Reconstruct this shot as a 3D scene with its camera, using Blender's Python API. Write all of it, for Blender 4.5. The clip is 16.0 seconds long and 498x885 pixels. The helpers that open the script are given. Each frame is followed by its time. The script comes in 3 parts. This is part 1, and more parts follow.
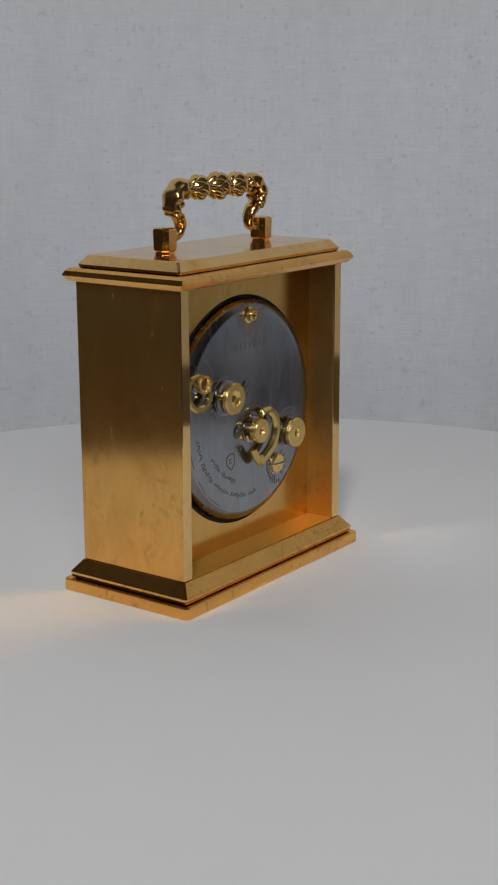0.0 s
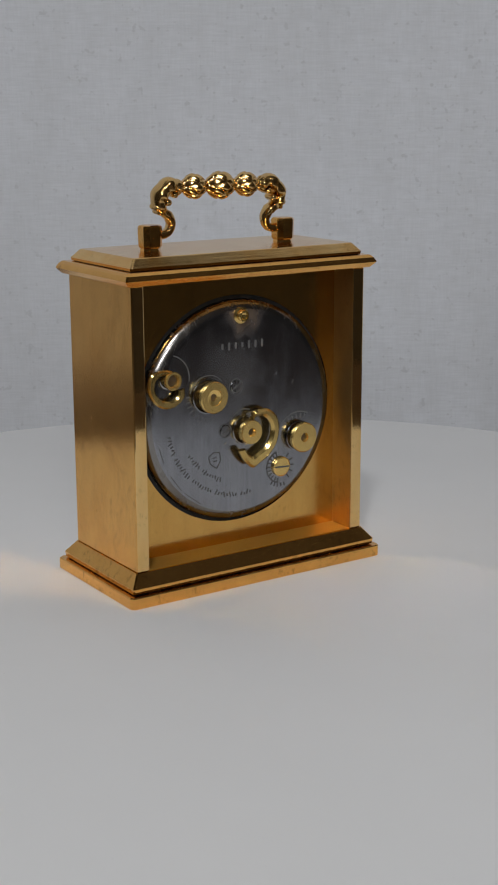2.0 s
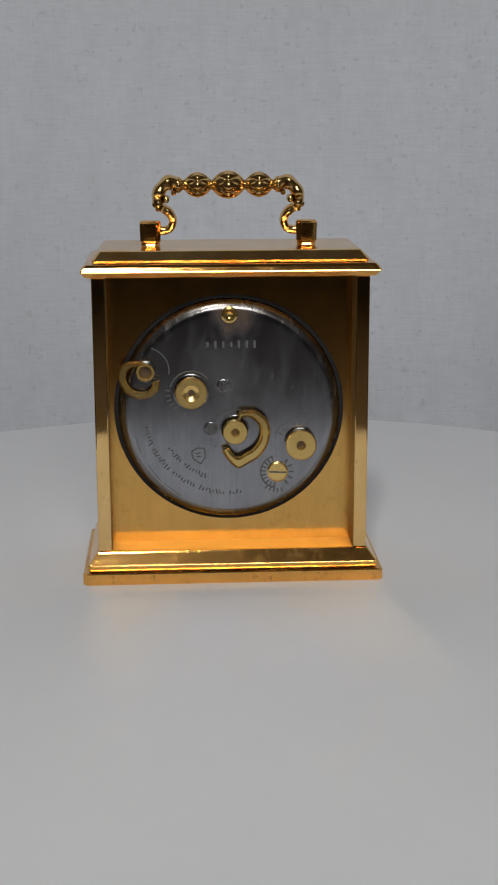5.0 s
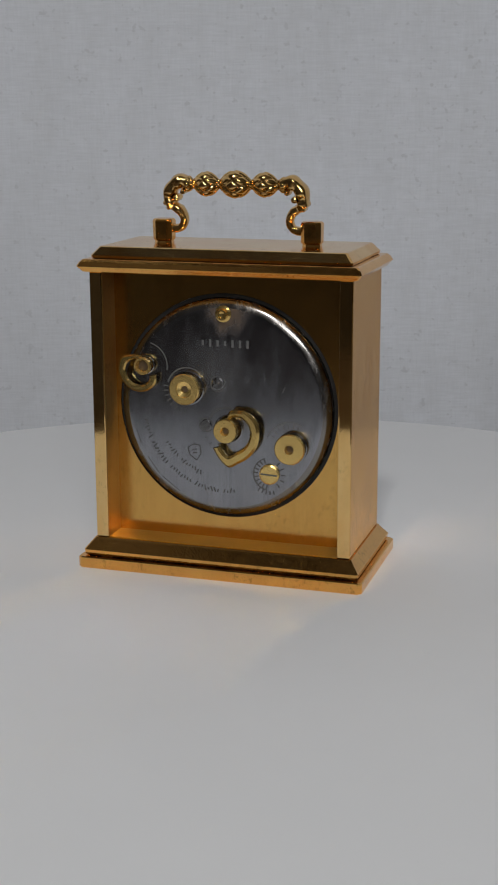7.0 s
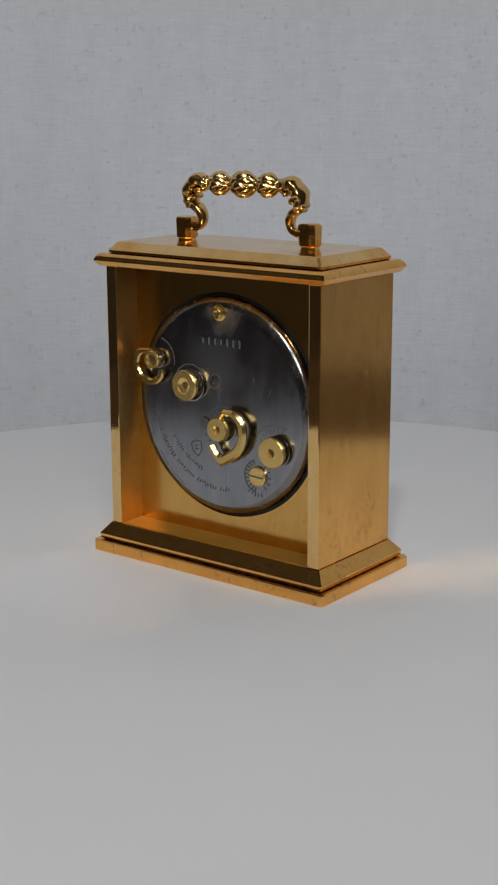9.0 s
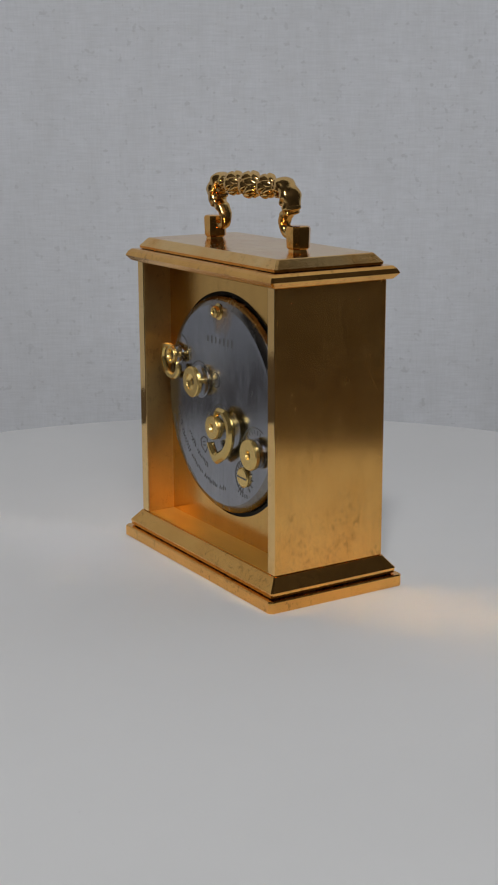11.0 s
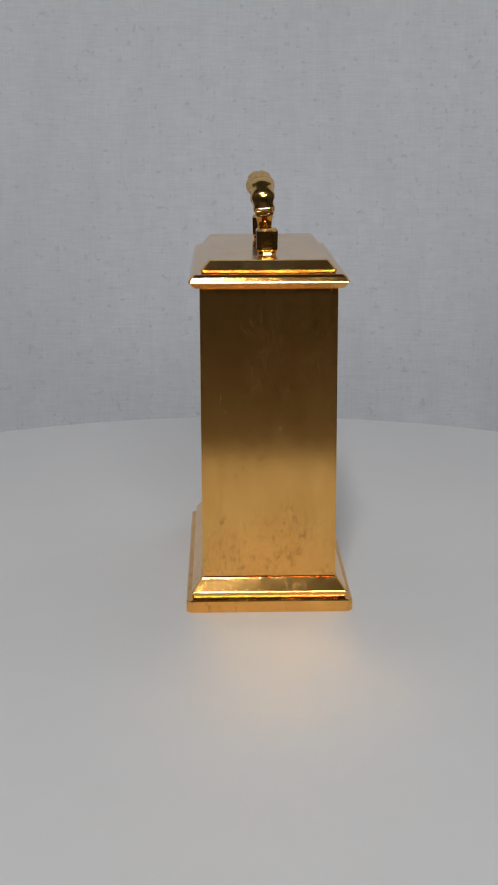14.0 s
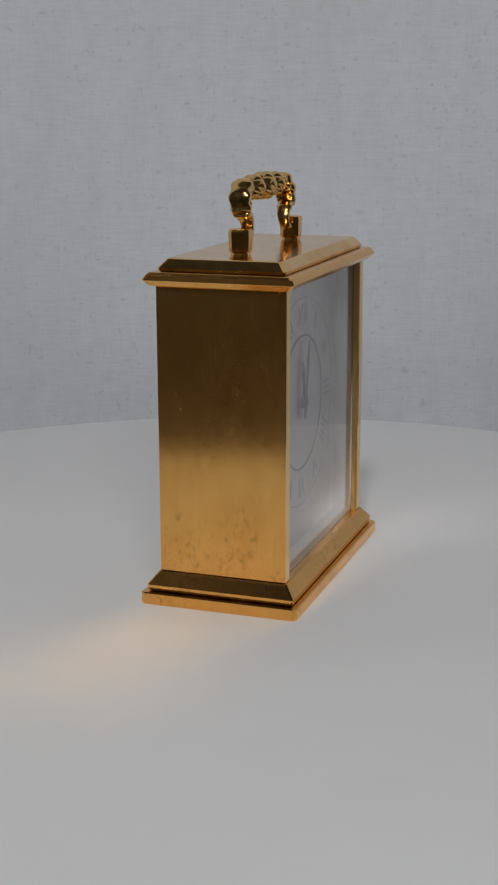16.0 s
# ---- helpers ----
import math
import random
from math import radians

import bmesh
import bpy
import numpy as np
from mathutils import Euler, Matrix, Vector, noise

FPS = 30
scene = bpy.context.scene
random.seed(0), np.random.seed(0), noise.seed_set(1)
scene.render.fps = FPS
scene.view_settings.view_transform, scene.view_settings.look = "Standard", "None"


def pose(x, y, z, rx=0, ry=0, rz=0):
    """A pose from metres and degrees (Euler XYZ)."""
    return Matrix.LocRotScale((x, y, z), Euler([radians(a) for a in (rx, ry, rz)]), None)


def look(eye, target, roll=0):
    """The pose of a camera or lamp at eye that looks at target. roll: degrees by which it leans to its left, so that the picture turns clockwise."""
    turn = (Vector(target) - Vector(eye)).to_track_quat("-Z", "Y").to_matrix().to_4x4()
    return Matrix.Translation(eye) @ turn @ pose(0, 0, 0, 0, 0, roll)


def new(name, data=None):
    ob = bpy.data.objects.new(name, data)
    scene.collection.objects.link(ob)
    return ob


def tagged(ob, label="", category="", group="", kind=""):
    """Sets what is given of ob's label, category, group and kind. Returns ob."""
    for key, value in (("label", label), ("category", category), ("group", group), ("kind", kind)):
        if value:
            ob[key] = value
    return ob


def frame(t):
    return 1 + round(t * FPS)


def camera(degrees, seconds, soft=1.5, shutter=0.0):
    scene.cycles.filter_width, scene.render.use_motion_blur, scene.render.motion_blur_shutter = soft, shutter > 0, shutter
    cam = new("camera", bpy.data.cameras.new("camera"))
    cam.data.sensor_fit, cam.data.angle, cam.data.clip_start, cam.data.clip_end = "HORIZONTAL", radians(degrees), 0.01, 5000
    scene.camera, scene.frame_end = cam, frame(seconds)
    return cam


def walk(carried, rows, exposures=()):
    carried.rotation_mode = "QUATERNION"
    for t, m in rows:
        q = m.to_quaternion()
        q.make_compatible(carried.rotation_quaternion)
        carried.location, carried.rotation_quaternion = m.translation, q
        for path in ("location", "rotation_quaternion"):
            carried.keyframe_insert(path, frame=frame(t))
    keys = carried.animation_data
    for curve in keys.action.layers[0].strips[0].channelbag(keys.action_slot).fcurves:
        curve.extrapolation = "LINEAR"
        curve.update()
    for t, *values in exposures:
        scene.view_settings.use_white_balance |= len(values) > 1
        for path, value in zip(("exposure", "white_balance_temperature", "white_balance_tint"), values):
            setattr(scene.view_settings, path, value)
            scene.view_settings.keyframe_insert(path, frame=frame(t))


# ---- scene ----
# A gilt carriage clock on a slowly turning white turntable in front of a papered wall.
# The origin is the middle of the turntable's top; the clock's own -y side is its open back.
CLIP = 16.0
A0, SPIN = 54.03, -10.208           # degrees at the start, degrees a second
CLOCK_X, CLOCK_Y = -0.00338, 0.00705  # the clock's place on the turntable

# ---- camera: it stands still ----
cam = camera(20.207, CLIP, soft=2.0)
EYE = (0.00219, -0.41434, 0.14138)
VIEW = look(EYE, (EYE[0], EYE[1] + math.cos(radians(13.83)), EYE[2] - math.sin(radians(13.83))), -0.22)
walk(cam, [(0.0, VIEW), (CLIP, VIEW)],
     [(0.0, 0.0), (4.0, 0.0), (6.3, -0.17), (6.6, -0.13), (7.0, -0.05), (8.0, 0.0), (14.6, 0.02), (15.3, -0.06), (CLIP, -0.07)])

# ---- light ----
world = bpy.data.worlds.new("world")
scene.world = world
world.use_nodes = True
world.node_tree.nodes["Background"].inputs[0].default_value = (0.8, 0.88, 1.0, 1)
world.node_tree.nodes["Background"].inputs[1].default_value = 0.02
lamp_data = bpy.data.lights.new("ceiling_light", "AREA")
lamp_data.shape, lamp_data.size, lamp_data.size_y = "RECTANGLE", 0.30, 0.90
lamp_data.energy, lamp_data.color = 52.0, (0.99, 0.99, 0.985)
lamp = new("tube_light_glow", lamp_data)
LAMP, LAMP_AIM = (-0.24, -2.15, 2.68), (-0.24, 0.28, 1.2)
lamp.matrix_world = look(LAMP, LAMP_AIM)
# Added fill lamp, out of view, that brightens the wall.
far_data = bpy.data.lights.new("fill_light", "AREA")
far_data.shape, far_data.size, far_data.size_y = "RECTANGLE", 1.1, 0.5
far_data.energy, far_data.color = 30.0, (0.975, 0.985, 1.0)
fill_lamp = new("fill_light_glow", far_data)
FAR = (0.3, -3.2, 1.80)
fill_lamp.matrix_world = look(FAR, (0.0, 0.30, 0.2))
scene.cycles.blur_glossy = 0.0
scene.cycles.sample_clamp_indirect = 0.0


# ---- materials ----
class Nodes:
    """A small wrapper to write node materials briefly."""

    def __init__(self, name):
        self.mat = bpy.data.materials.new(name)
        self.mat.use_nodes = True
        self.tree = self.mat.node_tree
        self.bsdf = self.tree.nodes["Principled BSDF"]

    def node(self, kind, **values):
        n = self.tree.nodes.new(kind)
        for k, v in values.items():
            n.inputs[k.replace("_", " ")].default_value = v
        return n

    def link(self, a, b):
        self.tree.links.new(a, b)

    def coords(self, scale=(1, 1, 1), space="Object"):
        c = self.node("ShaderNodeTexCoord")
        m = self.node("ShaderNodeMapping")
        m.inputs["Scale"].default_value = scale
        self.link(c.outputs[space], m.inputs[0])
        return m.outputs[0]

    def noise(self, scale, stretch=(1, 1, 1), detail=4, rough=0.6):
        n = self.node("ShaderNodeTexNoise", Scale=scale, Detail=detail, Roughness=rough)
        self.link(self.coords(stretch), n.inputs["Vector"])
        return n.outputs["Fac"]

    def ramp(self, fac, stops):
        r = self.node("ShaderNodeValToRGB")
        while len(r.color_ramp.elements) < len(stops):
            r.color_ramp.elements.new(0.5)
        for e, (p, c) in zip(r.color_ramp.elements, stops):
            e.position = p
            e.color = (c, c, c, 1) if isinstance(c, (int, float)) else (*c, 1)
        self.link(fac, r.inputs[0])
        return r.outputs[0]

    def mix(self, fac, a, b, mode="MIX"):
        m = self.node("ShaderNodeMix")
        m.data_type, m.blend_type = "RGBA", mode
        for socket, v in ((m.inputs[0], fac), (m.inputs[6], a), (m.inputs[7], b)):
            if isinstance(v, (int, float)):
                socket.default_value = v
            elif isinstance(v, tuple):
                socket.default_value = (*v, 1)
            else:
                self.link(v, socket)
        return m.outputs[2]

    def bump(self, height, strength, distance):
        b = self.node("ShaderNodeBump", Strength=strength, Distance=distance)
        self.link(height, b.inputs["Height"])
        self.link(b.outputs[0], self.bsdf.inputs["Normal"])

    def put(self, **values):
        for k, v in values.items():
            socket = self.bsdf.inputs[k.replace("_", " ")]
            if isinstance(v, (int, float)):
                socket.default_value = v
            elif isinstance(v, tuple):
                socket.default_value = (*v, 1)
            else:
                self.link(v, socket)
        return self.mat


def metal(name, colour, dull, rough, spots=0.0, grain=(1, 1, 1), bump=0.05, low=None, high=None, brushed_up=0.0, dust=0.0, streak=0.0, body=1.0):
    n = Nodes(name)
    wear = n.ramp(n.noise(90, (1, 1, 0.5), 6), [(0.40, 0.0), (0.75, 1.0)])
    tone = n.mix(wear, colour, dull)
    if spots:
        fleck = n.ramp(n.noise(560, (1, 1, 0.7), 5, 0.75), [(0.545, 0.0), (0.63, spots)])
        patch = n.ramp(n.noise(55, (1, 1, 0.8), 2), [(0.42, 0.0), (0.56, 1.0)])
        tone = n.mix(n.mix(1.0, fleck, patch, "MULTIPLY"), tone, tuple(0.45 * c for c in dull))
    if streak:
        lines = n.ramp(n.noise(1100, (1, 1, 0.035), 4, 0.7), [(0.44, 0.0), (0.64, streak)])
        tone = n.mix(lines, tone, tuple(0.5 * c for c in dull))
    brushed = n.noise(1400, grain, 3)
    r = n.ramp(n.noise(230, (1, 1, 0.35), 6, 0.75), [(0.46, low or rough * 0.75), (0.66, high or rough * 1.35)])
    n.bump(brushed, bump, 0.0002)
    if brushed_up:
        tangent = n.node("ShaderNodeTangent")
        tangent.direction_type, tangent.axis = "RADIAL", "Z"
        n.link(tangent.outputs[0], n.bsdf.inputs["Tangent"])
        n.bsdf.inputs["Anisotropic"].default_value = brushed_up
    if dust:
        specks = n.ramp(n.noise(1500, (1, 1, 0.5), 4, 0.75), [(0.52, 0.0), (0.66, dust)])
        cloud = n.ramp(n.noise(60, (1, 1, 0.6), 3), [(0.40, 0.15), (0.60, 1.0)])
        film = n.mix(1.0, specks, cloud, "MULTIPLY")
        bare = n.node("ShaderNodeMath")
        bare.operation = "SUBTRACT"
        bare.inputs[0].default_value = body
        n.link(film, bare.inputs[1])
        n.link(bare.outputs[0], n.bsdf.inputs["Metallic"])
        return n.put(Base_Color=n.mix(film, tone, (0.62, 0.44, 0.26)), Roughness=r)
    return n.put(Base_Color=tone, Metallic=1.0, Roughness=r)


GOLD, GOLD_DULL = (0.93, 0.515, 0.145), (0.83, 0.425, 0.105)
# Inner faces: a darker, yellower brass than the outer panels.
INNER_TONE, INNER_TONE_DULL = (0.62, 0.41, 0.165), (0.49, 0.31, 0.12)
M_SIDE = metal("brushed_gilt_brass", GOLD, GOLD_DULL, 0.26, 0.5, (1, 1, 0.03), 0.05, 0.215, 0.275, 0.93, 0.12, 0.08, 0.95)
M_INNER = metal("satin_inner_brass", INNER_TONE, INNER_TONE_DULL, 0.36, 0.3, (1, 1, 0.05), 0.05, 0.38, 0.44, 0.5)
M_EDGE = metal("polished_edge_brass", (0.94, 0.64, 0.27), (0.86, 0.52, 0.18), 0.06, 0.3, (1, 1, 1), 0.015, 0.05, 0.075)
M_PLATE = metal("satin_gilt_brass", (0.80, 0.475, 0.14), (0.70, 0.40, 0.11), 0.24, 0.3, (1, 1, 0.05), 0.03, 0.17, 0.22, 0.7, 0.0, 0.08)
M_BEVEL = metal("polished_gilt_brass", GOLD, GOLD_DULL, 0.11, 0.55, (1, 1, 1), 0.13, dust=0.1)
M_FLAT = metal("worn_gilt_brass", GOLD, GOLD_DULL, 0.20, 0.6, (0.05, 1, 1), 0.16)
M_TOP = metal("satin_top_brass", (0.93, 0.62, 0.26), GOLD_DULL, 0.18, 0.45, (0.03, 1, 1), 0.1, 0.15, 0.22)
M_CAST = metal("cast_gilt_brass", (0.86, 0.56, 0.21), (0.64, 0.38, 0.13), 0.19, 0.12, (0.3, 0.3, 0.3), 0.3)
M_STEEL = metal("nickel_steel", (0.36, 0.37, 0.40), (0.29, 0.295, 0.32), 0.27, 0.0, (1, 1, 0.04), 0.04, 0.17, 0.26, streak=0.2)


def smudge(mat, centre, size, colour, strength, ragged, scatter):
    """Lays a soft-edged stain with a ragged outline over a metal, centred in the clock's own space."""
    tree = mat.node_tree
    bsdf = tree.nodes["Principled BSDF"]
    coords, place = tree.nodes.new("ShaderNodeTexCoord"), tree.nodes.new("ShaderNodeMapping")
    place.inputs["Location"].default_value = tuple(-c / k for c, k in zip(centre, size))
    place.inputs["Scale"].default_value = tuple(1 / k for k in size)
    tree.links.new(coords.outputs["Object"], place.inputs[0])
    length = tree.nodes.new("ShaderNodeVectorMath")
    length.operation = "LENGTH"
    tree.links.new(place.outputs[0], length.inputs[0])
    grain = tree.nodes.new("ShaderNodeTexNoise")
    grain.inputs["Scale"].default_value, grain.inputs["Detail"].default_value = ragged, 5
    stretch = tree.nodes.new("ShaderNodeMapping")
    stretch.inputs["Scale"].default_value = (1, 1, 0.5)
    tree.links.new(coords.outputs["Object"], stretch.inputs[0])
    tree.links.new(stretch.outputs[0], grain.inputs["Vector"])
    total = tree.nodes.new("ShaderNodeMath")
    total.operation = "MULTIPLY_ADD"
    tree.links.new(grain.outputs["Fac"], total.inputs[0])
    total.inputs[1].default_value = 1.6
    tree.links.new(length.outputs["Value"], total.inputs[2])
    fade = tree.nodes.new("ShaderNodeMapRange")
    fade.inputs["From Min"].default_value, fade.inputs["From Max"].default_value = 1.25, 2.0
    fade.inputs["To Min"].default_value, fade.inputs["To Max"].default_value = strength, 0.0
    tree.links.new(total.outputs[0], fade.inputs["Value"])
    mix = tree.nodes.new("ShaderNodeMix")
    mix.data_type = "RGBA"
    old = bsdf.inputs["Base Color"].links[0].from_socket
    tree.links.new(fade.outputs[0], mix.inputs[0])
    tree.links.new(old, mix.inputs[6])
    mix.inputs[7].default_value = (*colour, 1)
    shine = tree.nodes.new("ShaderNodeMath")
    shine.operation = "MULTIPLY_ADD"
    tree.links.new(fade.outputs[0], shine.inputs[0])
    shine.inputs[1].default_value, shine.inputs[2].default_value = -scatter, 1.0
    if bsdf.inputs["Metallic"].is_linked:
        tree.links.new(bsdf.inputs["Metallic"].links[0].from_socket, shine.inputs[2])
    tree.links.new(shine.outputs[0], bsdf.inputs["Metallic"])
    tree.links.new(mix.outputs[2], bsdf.inputs["Base Color"])


smudge(M_STEEL, (-0.002, -0.0126, 0.0635), (0.0105, 0.02, 0.0105), (0.46, 0.47, 0.49), 0.5, 420, 0.2)
smudge(M_STEEL, (0.0012, -0.0126, 0.0790), (0.0066, 0.02, 0.0058), (0.34, 0.20, 0.085), 0.6, 260, 0.6)
M_WORN = metal("worn_rim_steel", (0.30, 0.285, 0.27), (0.19, 0.165, 0.14), 0.25)
M_SCREW = metal("grey_screw_steel", (0.27, 0.265, 0.27), (0.18, 0.18, 0.18), 0.28)
M_DARK = metal("dark_ring", (0.07, 0.055, 0.045), (0.05, 0.04, 0.03), 0.35)
M_DIAL = metal("silvered_dial", (0.54, 0.515, 0.50), (0.47, 0.45, 0.435), 0.38, 0.0, (1, 1, 0.03), 0.1)


def lacquered(name, colour, other, metallic, rough):
    """Brass under an old satin lacquer: part of the light is scattered."""
    n = Nodes(name)
    tone = n.mix(n.ramp(n.noise(120, (0.3, 1, 1), 5), [(0.35, 0.0), (0.7, 1.0)]), colour, other)
    n.bump(n.noise(1400, (0.05, 1, 1), 3), 0.03, 0.0002)
    return n.put(Base_Color=tone, Metallic=metallic, Roughness=rough)


M_KNOB = lacquered("turned_brass", (0.92, 0.66, 0.24), (0.82, 0.56, 0.18), 0.84, 0.27)
M_BOW = lacquered("dull_bow_brass", (0.80, 0.58, 0.21), (0.66, 0.46, 0.15), 0.93, 0.20)
M_SATIN = lacquered("lacquered_floor_brass", (0.78, 0.44, 0.085), (0.68, 0.37, 0.07), 0.62, 0.30)


def plain(name, colour, rough=0.5, other=None, scale=60):
    n = Nodes(name)
    tone = n.mix(n.ramp(n.noise(scale, (1, 1, 1), 5), [(0.35, 0.0), (0.7, 1.0)]), colour, other or tuple(0.85 * c for c in colour))
    return n.put(Base_Color=tone, Roughness=rough)


M_ENGRAVED = plain("engraved_line", (0.10, 0.098, 0.096), 0.6)
M_SCUFF = plain("bright_engraving", (0.145, 0.143, 0.142), 0.5)
# Shade at the bottom of the knob holes, put in as dark colour.
M_HOLE_SHADE = plain("hole_shade", (0.11, 0.07, 0.035), 0.5)
M_GASKET = plain("matt_black_ring", (0.012, 0.011, 0.010), 0.8)
# Ink lightened to grey: glare over the dial is put into its colour.
M_NUMERAL = plain("glare_paled_numeral_ink", (0.24, 0.23, 0.225), 0.5)
M_BLACK = plain("black_enamel", (0.025, 0.024, 0.026), 0.35)


def white_laminate():
    n = Nodes("white_turntable_laminate")
    tone = n.mix(n.ramp(n.noise(9, (1, 1, 1), 4), [(0.3, 0.0), (0.7, 1.0)]), (0.86, 0.86, 0.86), (0.83, 0.83, 0.83))
    dust = n.ramp(n.noise(700, (1, 1, 1), 2), [(0.74, 0.0), (0.80, 0.35)])
    tone = n.mix(dust, tone, (0.60, 0.60, 0.59))
    n.bump(n.noise(900, (1, 1, 1), 3), 0.04, 0.0002)
    return n.put(Base_Color=tone, Roughness=0.60, Specular_IOR_Level=0.15)


def linen_paper():
    """Woven-look wallpaper: horizontal and vertical threads, slubs and a few darker specks."""
    n = Nodes("linen_wallpaper")
    across = n.noise(1.0, (110, 110, 1100), 2, 0.5)
    down = n.noise(1.0, (1100, 1100, 110), 2, 0.5)
    weave = n.mix(0.38, across, down)
    slub = n.noise(1.0, (300, 300, 340), 1, 0.5)
    streak = n.noise(1.0, (60, 60, 12), 4, 0.6)
    broad = n.noise(9, (1, 1, 1), 4)
    tone = n.mix(n.ramp(weave, [(0.36, 0.0), (0.64, 1.0)]), (0.725, 0.746, 0.79), (0.785, 0.807, 0.855))
    tone = n.mix(n.ramp(slub, [(0.655, 0.0), (0.76, 0.36)]), tone, (0.46, 0.468, 0.485))
    tone = n.mix(n.ramp(streak, [(0.45, 0.0), (0.75, 0.28)]), tone, (0.62, 0.632, 0.65))
    tone = n.mix(n.ramp(broad, [(0.40, 0.0), (0.65, 0.22)]), tone, (0.60, 0.612, 0.63))
    mottle = n.noise(1.0, (130, 130, 130), 3, 0.6)
    tone = n.mix(n.ramp(mottle, [(0.45, 0.0), (0.70, 0.26)]), tone, (0.64, 0.652, 0.67))
    n.bump(weave, 0.16, 0.0006)
    return n.put(Base_Color=tone, Roughness=0.85)


def clear_glass():
    n = Nodes("clear_glass")
    return n.put(Base_Color=(0.98, 0.98, 0.98), Roughness=0.0, IOR=1.45, Transmission_Weight=1.0)


M_WHITE, M_PAPER, M_GLASS = white_laminate(), linen_paper(), clear_glass()
M_ROOM = plain("dim_room_paint", (0.058, 0.049, 0.043), 0.8, (0.048, 0.041, 0.036), 3)
M_CEIL = plain("dark_ceiling_boards", (0.06, 0.053, 0.047), 0.8, (0.05, 0.043, 0.04), 6)
M_WOOD = plain("dark_table_wood", (0.075, 0.048, 0.033), 0.5, (0.055, 0.035, 0.024), 14)
M_FLOOR = plain("dark_floor", (0.11, 0.08, 0.06), 0.6, (0.085, 0.062, 0.048), 5)


# ---- mesh helpers ----
def finish(name, bm, material, smooth=False):
    me = bpy.data.meshes.new(name)
    bmesh.ops.recalc_face_normals(bm, faces=bm.faces)
    bm.to_mesh(me)
    bm.free()
    me.materials.append(material)
    if smooth:
        me.shade_smooth()
        me.set_sharp_from_angle(angle=radians(38))
    return me


def part(name, bm, material, parent, label="", smooth=False):
    """Links a bmesh as one mesh object under a thing or a part."""
    ob = new(name, finish(name, bm, material, smooth))
    ob.parent = parent
    return tagged(ob, label)


def thing(name, bm, material, label, category, kind="", smooth=False):
    return tagged(new(name, finish(name, bm, material, smooth)), label, category, "", kind)


def box(x0, x1, y0, y1, z0, z1, bevel=0.0, segments=2, bm=None):
    bm = bm or bmesh.new()
    made = bmesh.ops.create_cube(bm, size=1)["verts"]
    for v in made:
        v.co = Vector(((x0 + x1) / 2 + v.co.x * (x1 - x0), (y0 + y1) / 2 + v.co.y * (y1 - y0), (z0 + z1) / 2 + v.co.z * (z1 - z0)))
    if bevel:
        edges = list({e for v in made for e in v.link_edges})
        bmesh.ops.bevel(bm, geom=edges, offset=bevel, segments=segments, profile=0.5, affect="EDGES")
    return bm


def skin(bm, rings, closed=True, caps=True):
    """Quads between successive rings of vertices."""
    rows = [[bm.verts.new(p) for p in ring] for ring in rings]
    for a, b in zip(rows, rows[1:]):
        n = len(a)
        for i in range(n if closed else n - 1):
            j = (i + 1) % n
            bm.faces.new((a[i], a[j], b[j], b[i]))
    if caps:
        bm.faces.new(rows[0][::-1])
        bm.faces.new(rows[-1])
    return bm


def moulding(profile, chamfer, cx=0.0, cy=0.0):
    """A rectangular moulding from rows of (width, depth, z), its upright corners cut by chamfer."""
    rings = []
    for w, d, z in profile:
        a, b, c = w / 2, d / 2, chamfer
        rings.append([(cx + x, cy + y, z) for x, y in ((-a + c, -b), (a - c, -b), (a, -b + c), (a, b - c), (a - c, b), (-a + c, b), (-a, b - c), (-a, -b + c))])
    return skin(bmesh.new(), rings)


def turned(profile, centre, axis, steps=40, lobes=0, depth=0.0, bm=None, pitch=0.0):
    """A lathed solid from rows of (radius, distance along axis), with lobes round it where wanted."""
    bm = bm or bmesh.new()
    axis = Vector(axis).normalized()
    u = axis.orthogonal().normalized()
    if abs(axis.z) < 0.5:
        u = Vector((0, 0, 1))
    v = axis.cross(u)
    rings = []
    if pitch:
        profile = smooth_line(profile, 5)
    for r, h in profile:
        ring = []
        for i in range(steps):
            a = 2 * math.pi * i / steps
            rr = max(r, 1e-5)
            if lobes:  # rounded diamonds between narrow cuts that cross
                twist = 2 * math.pi * h / pitch
                cut = max(1 - abs(math.sin(lobes / 2 * a + twist)), 1 - abs(math.sin(lobes / 2 * a - twist)))
                rr *= 1 - depth * cut ** 2
            ring.append(Vector(centre) + axis * h + (u * math.cos(a) + v * math.sin(a)) * rr)
        rings.append(ring)
    return skin(bm, rings)


